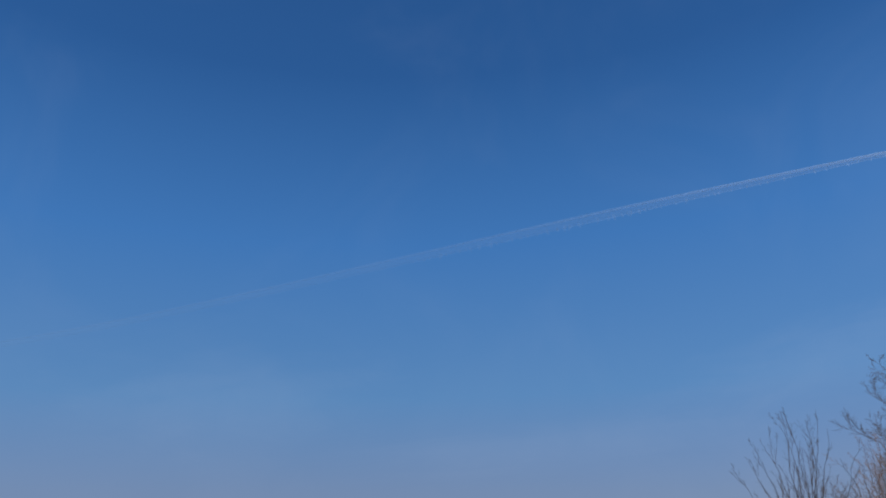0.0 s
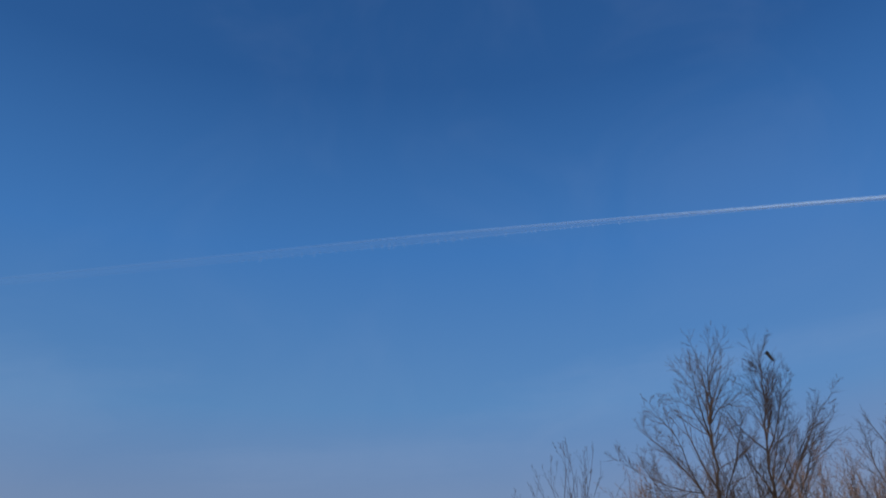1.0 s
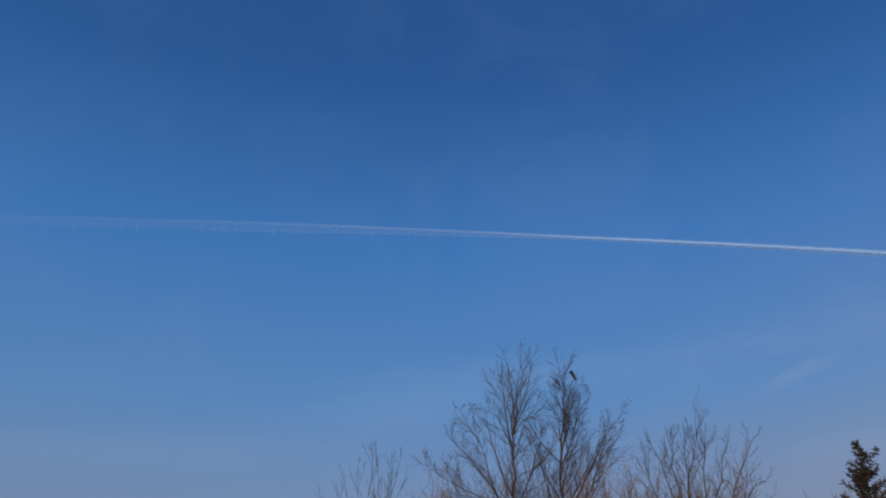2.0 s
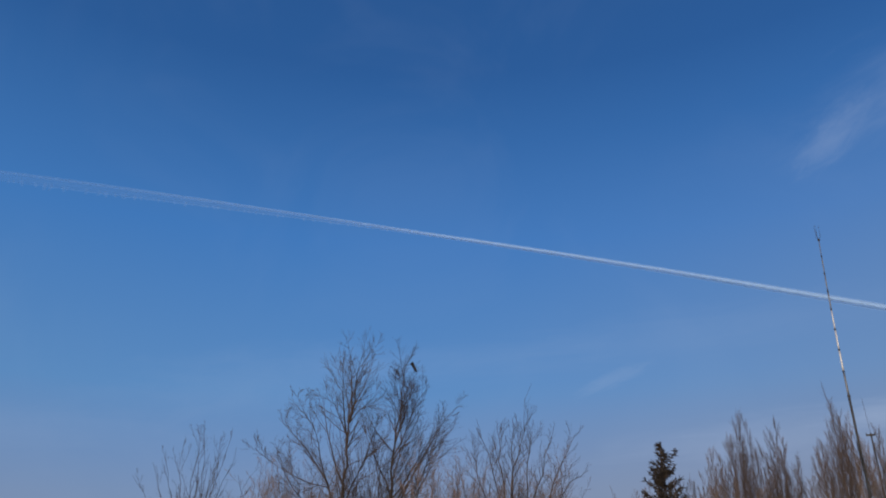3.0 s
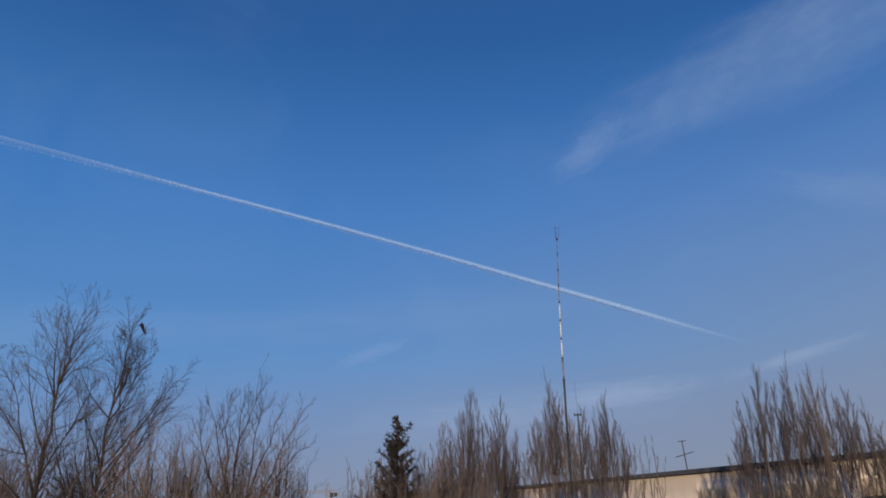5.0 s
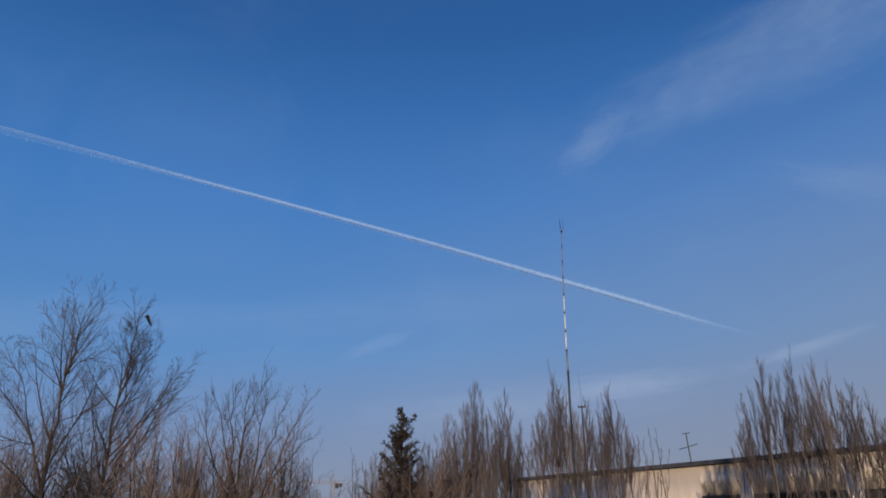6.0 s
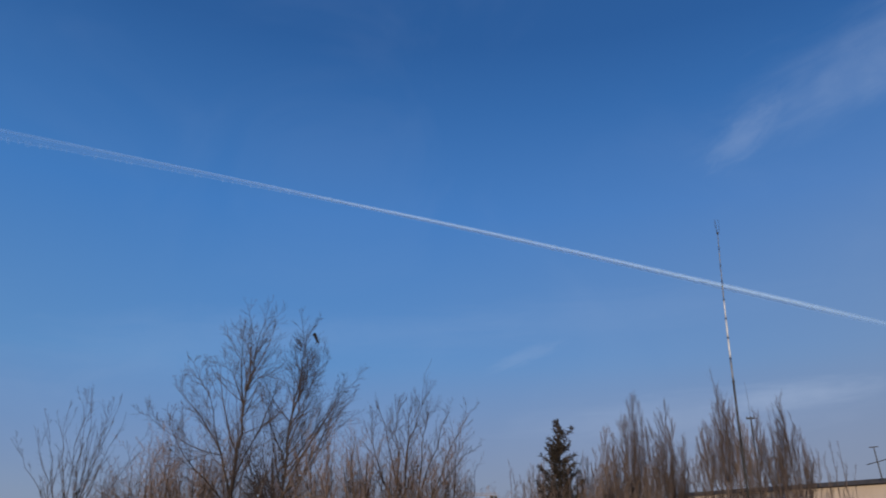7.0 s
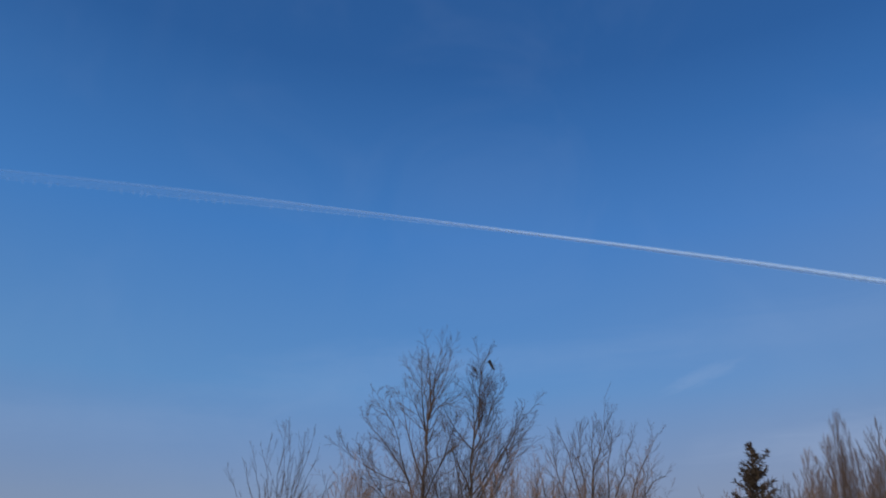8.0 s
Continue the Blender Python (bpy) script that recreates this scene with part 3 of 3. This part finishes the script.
def build_hall():
    hall = empty("industrial_hall", corner, hall_turn, label="low flat-roofed hall clad in cream ribbed metal sheets", category="building")
    top = HALL - 0.24
    core = Geo()
    xs = [0.0]
    for x, w in WINDOWS:
        xs += [x, x + w]
    xs.append(LONG)
    for k in range(0, len(xs), 2):
        core.box(xs[k], 0.06, 0, xs[k + 1], 0.30, top)
    for x, w in WINDOWS:
        core.box(x, 0.06, 0, x + w, 0.30, SILL)
        core.box(x, 0.06, HEAD, x + w, 0.30, top)
    core.object("front_wall", FRAME, hall)
    back = Geo()
    back.box(0.06, 0.30, 0, 0.30, DEEP, top).box(LONG - 0.3, 0.30, 0, LONG - 0.06, DEEP, top).box(0.3, DEEP - 0.24, 0, LONG - 0.3, DEEP, top)
    back.object("rear_wall", CLAD, hall)
    Geo().box(-0.3, -0.22, top + 0.02, LONG + 0.3, DEEP + 0.3, HALL - 0.03).object("roof", ROOFING, hall)
    Geo().box(-0.34, -0.30, top - 0.01, LONG + 0.34, -0.223, HALL + 0.02, 0.008).object("fascia", FASCIA, hall, "dark metal roof edge")
    Geo().box(-0.38, -0.30, top - 0.01, -0.302, DEEP + 0.3, HALL + 0.02, 0.008).object("fascia", FASCIA, hall, "dark metal roof edge")
    for k in range(int(LONG)):
        hit = [w for w in WINDOWS if w[0] < k + 1 and w[0] + w[1] > k]
        pieces = [(0.05, top - 0.012)] if not hit else [(0.05, SILL - 0.05), (HEAD + 0.05, top - 0.012)]
        for z0, z1 in pieces:
            key = (round(z0, 2), round(z1, 2))
            if key not in SHEETS:
                SHEETS[key] = ribbed_sheet(1.0, z0, z1).object("cladding_sheet", CLAD, hall, smooth=True)
                ob = SHEETS[key]
            else:
                ob = new("cladding_sheet", SHEETS[key].data)
                ob.parent = hall
            ob.location = (k, 0, 0)
    for x, w in WINDOWS:
        x0, x1 = math.floor(x), math.ceil(x + w)
        win = Geo()
        win.box(x0, -0.05, SILL - 0.05, x, 0.05, HEAD + 0.05).box(x + w, -0.05, SILL - 0.05, x1, 0.05, HEAD + 0.05)
        if x0 == x:
            win = Geo().box(x + w, -0.05, SILL - 0.05, x1 + 0.001, 0.05, HEAD + 0.05)
        frame_ob = win.box(x, -0.06, HEAD - 0.02, x + w, 0.12, HEAD + 0.06).box(x, -0.09, SILL - 0.06, x + w, 0.12, SILL).object("window_frame", FRAME, hall, "dark window surround")
        Geo().box(x, 0.13, SILL, x + w / 2 - 0.03, 0.15, HEAD - 0.02).object("pane", GLASS, frame_ob)
        Geo().box(x + w / 2 + 0.03, 0.13, SILL, x + w, 0.15, HEAD - 0.02).object("pane", GLASS, frame_ob)
        Geo().box(x + w / 2 - 0.03, 0.10, SILL, x + w / 2 + 0.03, 0.16, HEAD - 0.02).object("mullion", FRAME, frame_ob)


SHEETS = {}
build_hall()


def rooftop_aerial():
    """Yagi aerial on a leaning stick at the roof edge."""
    az, dist = 42.5, 52.5
    ob = empty("rooftop_aerial", stand(az, dist)[:2] + (HALL - 0.04,), -az, label="leaning television aerial with two element rows on the flat roof", category="aerial")
    lean = Vector((-0.11, 0, 1.86))
    foot = Vector((0.03, 0, 0))
    Geo().tube([foot, foot + lean * 0.5, foot + lean], [0.042, 0.038, 0.034], 8).object("stick", DULL, ob)
    Geo().tube([foot + lean * 0.98 + Vector((-0.25, 0, 0.0)), foot + lean * 0.98 + Vector((0.25, 0, 0.03))], [0.028, 0.028], 6).object("element", DULL, ob)
    boom0, boom1 = foot + lean * 0.52 + Vector((-0.55, -0.15, -0.15)), foot + lean * 0.52 + Vector((0.55, 0.15, 0.16))
    Geo().tube([boom0, boom1], [0.026, 0.026], 6).object("boom", DULL, ob)
    for k in range(7):
        c = boom0.lerp(boom1, k / 6)
        h = 0.13 + 0.035 * abs(k - 3)
        Geo().tube([c + Vector((-0.3 * h, h, 0)), c + Vector((0.3 * h, -h, 0))], [0.014, 0.014], 5).object("element", DULL, ob)


rooftop_aerial()


def low_shed():
    p = polar(28.9, 71)
    ob = empty("low_shed", p, hall_turn, label="low dark shed beside the end of the hall", category="shed")
    Geo().box(-6, 0, 0, 0.5, 6, 3.2).object("wall", FASCIA, ob)
    Geo().box(-6.3, -0.3, 3.2, 0.8, 6.3, 3.42, 0.02).object("roof", ROOFING, ob)


low_shed()


def far_house():
    """Only its dark ridge shows over the hall."""
    az, dist = 56.6, 88
    ob = empty("house", stand(az, dist), -az, label="house with a dark pitched roof behind the hall", category="house")
    w, d, eave, ridge = 4.6, 4.0, 5.4, 9.1
    Geo().box(-w + 0.3, -d + 0.3, 0, w - 0.3, d - 0.3, eave).object("wall", CRANE, ob)
    g = Geo()
    g.v = [Vector(v) for v in ((-w, -d, eave), (w, -d, eave), (w, d, eave), (-w, d, eave), (-w * 0.35, 0, ridge), (w * 0.35, 0, ridge),
                               (-w, -d, eave - 0.2), (w, -d, eave - 0.2), (w, d, eave - 0.2), (-w, d, eave - 0.2))]
    g.f = [(0, 1, 5, 4), (1, 2, 5), (2, 3, 4, 5), (3, 0, 4), (6, 7, 1, 0), (7, 8, 2, 1), (8, 9, 3, 2), (9, 6, 0, 3), (9, 8, 7, 6)]
    g.object("roof", FASCIA, ob, "dark hipped roof")


far_house()


def tower_crane():
    az, dist = 15.9, 300
    ob = empty("tower_crane", stand(az, dist), -az, label="small pale tower crane far off beyond the trees", category="crane")
    top, jib = EYE + dist * math.tan(radians(3.35)), EYE + dist * math.tan(radians(2.6))
    tower = Geo()
    for x, y in ((-0.8, -0.8), (0.8, -0.8), (0.8, 0.8), (-0.8, 0.8)):
        tower.tube([Vector((x, y, 0)), Vector((x, y, jib)), Vector((x * 0.15, y * 0.15, top))], [0.11, 0.11, 0.09], 5)
    z = 0.5
    while z < jib - 1.6:
        tower.tube([Vector((-0.8, -0.8, z)), Vector((0.8, -0.8, z + 1.6))], [0.09, 0.09], 4)
        tower.tube([Vector((0.8, 0.8, z)), Vector((-0.8, 0.8, z + 1.6))], [0.09, 0.09], 4)
        z += 1.6
    tower.object("tower", CRANE, ob)
    arm = Geo()
    for y, dz in ((-0.5, 0), (0.5, 0), (0, 0.9)):
        arm.tube([Vector((-11, y, jib + dz)), Vector((3.6, y, jib + dz))], [0.09, 0.09], 5)
    for k in range(14):
        arm.tube([Vector((-11 + k, -0.5, jib)), Vector((-10.5 + k, 0, jib + 0.9)), Vector((-10 + k, 0.5, jib))], [0.06] * 3, 4)
    arm.object("jib", CRANE, ob)
    Geo().box(2.4, -0.8, jib - 1.4, 3.6, 0.8, jib - 0.1, 0.05).object("counterweight", DULL, ob)
    Geo().box(0.9, -1.7, jib - 1.9, 2.2, -0.4, jib - 0.1, 0.05).object("cab", DULL, ob)


tower_crane()


# ---------------------------------------------------------------- vapour trail
TRAIL_H = 700.0


def trail_y(x):
    """Line of the flight, in units of its height."""
    return 2.1231 + 0.2386 * x + 0.0185 * x ** 2 + 0.00047 * x ** 3 - 0.0010 * x ** 4 + 0.00004 * x ** 5


def vapour(name, stops, grain, fleck):
    """Thin ice cloud: part of the light goes through, the rest scatters; its density changes along the trail."""
    mat = bpy.data.materials.new(name)
    mat.use_nodes = True
    k = Net(mat.node_tree)
    geo = k.add("ShaderNodeNewGeometry")
    sp = k.add("ShaderNodeSeparateXYZ")
    k.link(geo.outputs["Position"], sp.inputs[0])
    dens = k.ramp(k.span(sp.outputs[0], -4.2 * TRAIL_H, 3.6 * TRAIL_H), [(p, (c, c, c)) for p, c in stops])
    cut = k.span(k.noise(geo.outputs["Position"], grain, 4, 0.6), 0.28, 0.72, 1 - fleck, 1.0)
    alpha = k.math("MULTIPLY", dens, cut, clamp=True)
    dif = k.add("ShaderNodeBsdfDiffuse")
    dif.inputs[0].default_value = (0.345, 0.56, 1.0, 1)
    tra = k.add("ShaderNodeBsdfTranslucent")
    tra.inputs[0].default_value = (0.345, 0.56, 1.0, 1)
    for node, sign in ((dif, 1), (tra, -1)):
        lit = k.add("ShaderNodeCombineXYZ")
        for axis, value in enumerate((sa * ce, ca * ce, se)):
            lit.inputs[axis].default_value = sign * value
        k.link(lit.outputs[0], node.inputs["Normal"])
    scat = k.add("ShaderNodeMixShader")
    scat.inputs[0].default_value = 0.5
    k.link(dif.outputs[0], scat.inputs[1])
    k.link(tra.outputs[0], scat.inputs[2])
    mixer = k.add("ShaderNodeMixShader")
    k.link(alpha, mixer.inputs[0])
    k.link(k.add("ShaderNodeBsdfTransparent").outputs[0], mixer.inputs[1])
    k.link(scat.outputs[0], mixer.inputs[2])
    k.link(mixer.outputs[0], k.add("ShaderNodeOutputMaterial").inputs[0])
    return mat


def spot(x):
    """Share of the trail's span, from its old end to its new one."""
    return (x + 4.2) / 7.8


STRAND = vapour("strand_vapour", [(0.0, 0.012), (spot(-3.5), 0.028), (spot(-1.6), 0.036), (spot(-0.7), 0.085), (spot(-0.2), 0.18), (spot(0.3), 0.42),
                                  (spot(2.2), 0.47), (spot(2.65), 0.20), (spot(3.1), 0.045), (spot(3.45), 0.0), (1.0, 0.0)], 0.045, 0.25)
VEIL = vapour("veil_vapour", [(0.0, 0.012), (spot(-3.5), 0.026), (spot(-1.6), 0.042), (spot(-0.7), 0.070), (spot(-0.2), 0.10), (spot(0.3), 0.24),
                              (spot(2.2), 0.25), (spot(2.65), 0.14), (spot(3.1), 0.03), (spot(3.45), 0.0), (1.0, 0.0)], 0.05, 0.35)


def spread(x):
    """How far the old vapour has drifted apart."""
    return max(0.0, min(1.0, 0.15 - x))


def strand_width(x):
    return 2.5 + 1.0 * spread(x) + 1.7 * max(0.0, x)


def veil_width(x):
    return 4.4 + 5.8 * spread(x) + 3.1 * max(0.0, x)


def trail_tube(name, drop, width, mat, seed):
    pts, rad = [], []
    x = -4.15
    while x < 3.5:
        c = Vector((x * TRAIL_H, trail_y(x) * TRAIL_H, TRAIL_H - drop(x)))
        wob = noise.noise(Vector((x * 40, seed, 0))) * 0.16 + noise.noise(Vector((x * 130, seed, 3))) * 0.14
        pts.append(c + Vector((0, 0, noise.noise(Vector((x * 60, seed, 7))) * 0.9)))
        rad.append(max(0.8, width(x) * (1 + wob) * min(1.0, 0.3 + (3.6 - x) * 0.6)))
        x += 0.008
    return Geo().tube(pts, rad, 10).object(name, mat, contrail, smooth=True)


contrail = tagged(new("contrail"), "long white vapour trail, dense at one end, frayed and faint behind", "contrail")


trail_tube("upper_strand", lambda x: -8.0 * spread(x), strand_width, STRAND, 1.3)
trail_tube("veil", lambda x: 1.5 * spread(x) + 0.9 * max(0.0, x), veil_width, VEIL, 2.9)


def fringe():
    """Small curls that sink out of the veil."""
    rng = random.Random(21)
    g = Geo()
    x = -1.5
    while x < 2.6:
        w = veil_width(x)
        c = Vector((x * TRAIL_H, trail_y(x) * TRAIL_H, TRAIL_H - 1.5 * spread(x) - 0.9 * max(0.0, x) - w * 0.72))
        ln = (2.6 + 7.5 * spread(x)) * rng.uniform(0.45, 1.15) * (1.0 if x < 1.2 else 0.6)
        r = ln * rng.uniform(0.2, 0.36)
        side = Vector((rng.uniform(-0.4, 0.4) * ln, 0, 0))
        g.tube([c + Vector((0, 0, ln * 0.4)), c, c + side * 0.4 - Vector((0, 0, ln * 0.5)), c + side - Vector((0, 0, ln))], [r * 0.6, r, r * 0.85, r * 0.45], 7)
        x += rng.uniform(0.010, 0.035)
    g.object("fringe", VEIL, contrail, smooth=True, kind="stuff")


fringe()
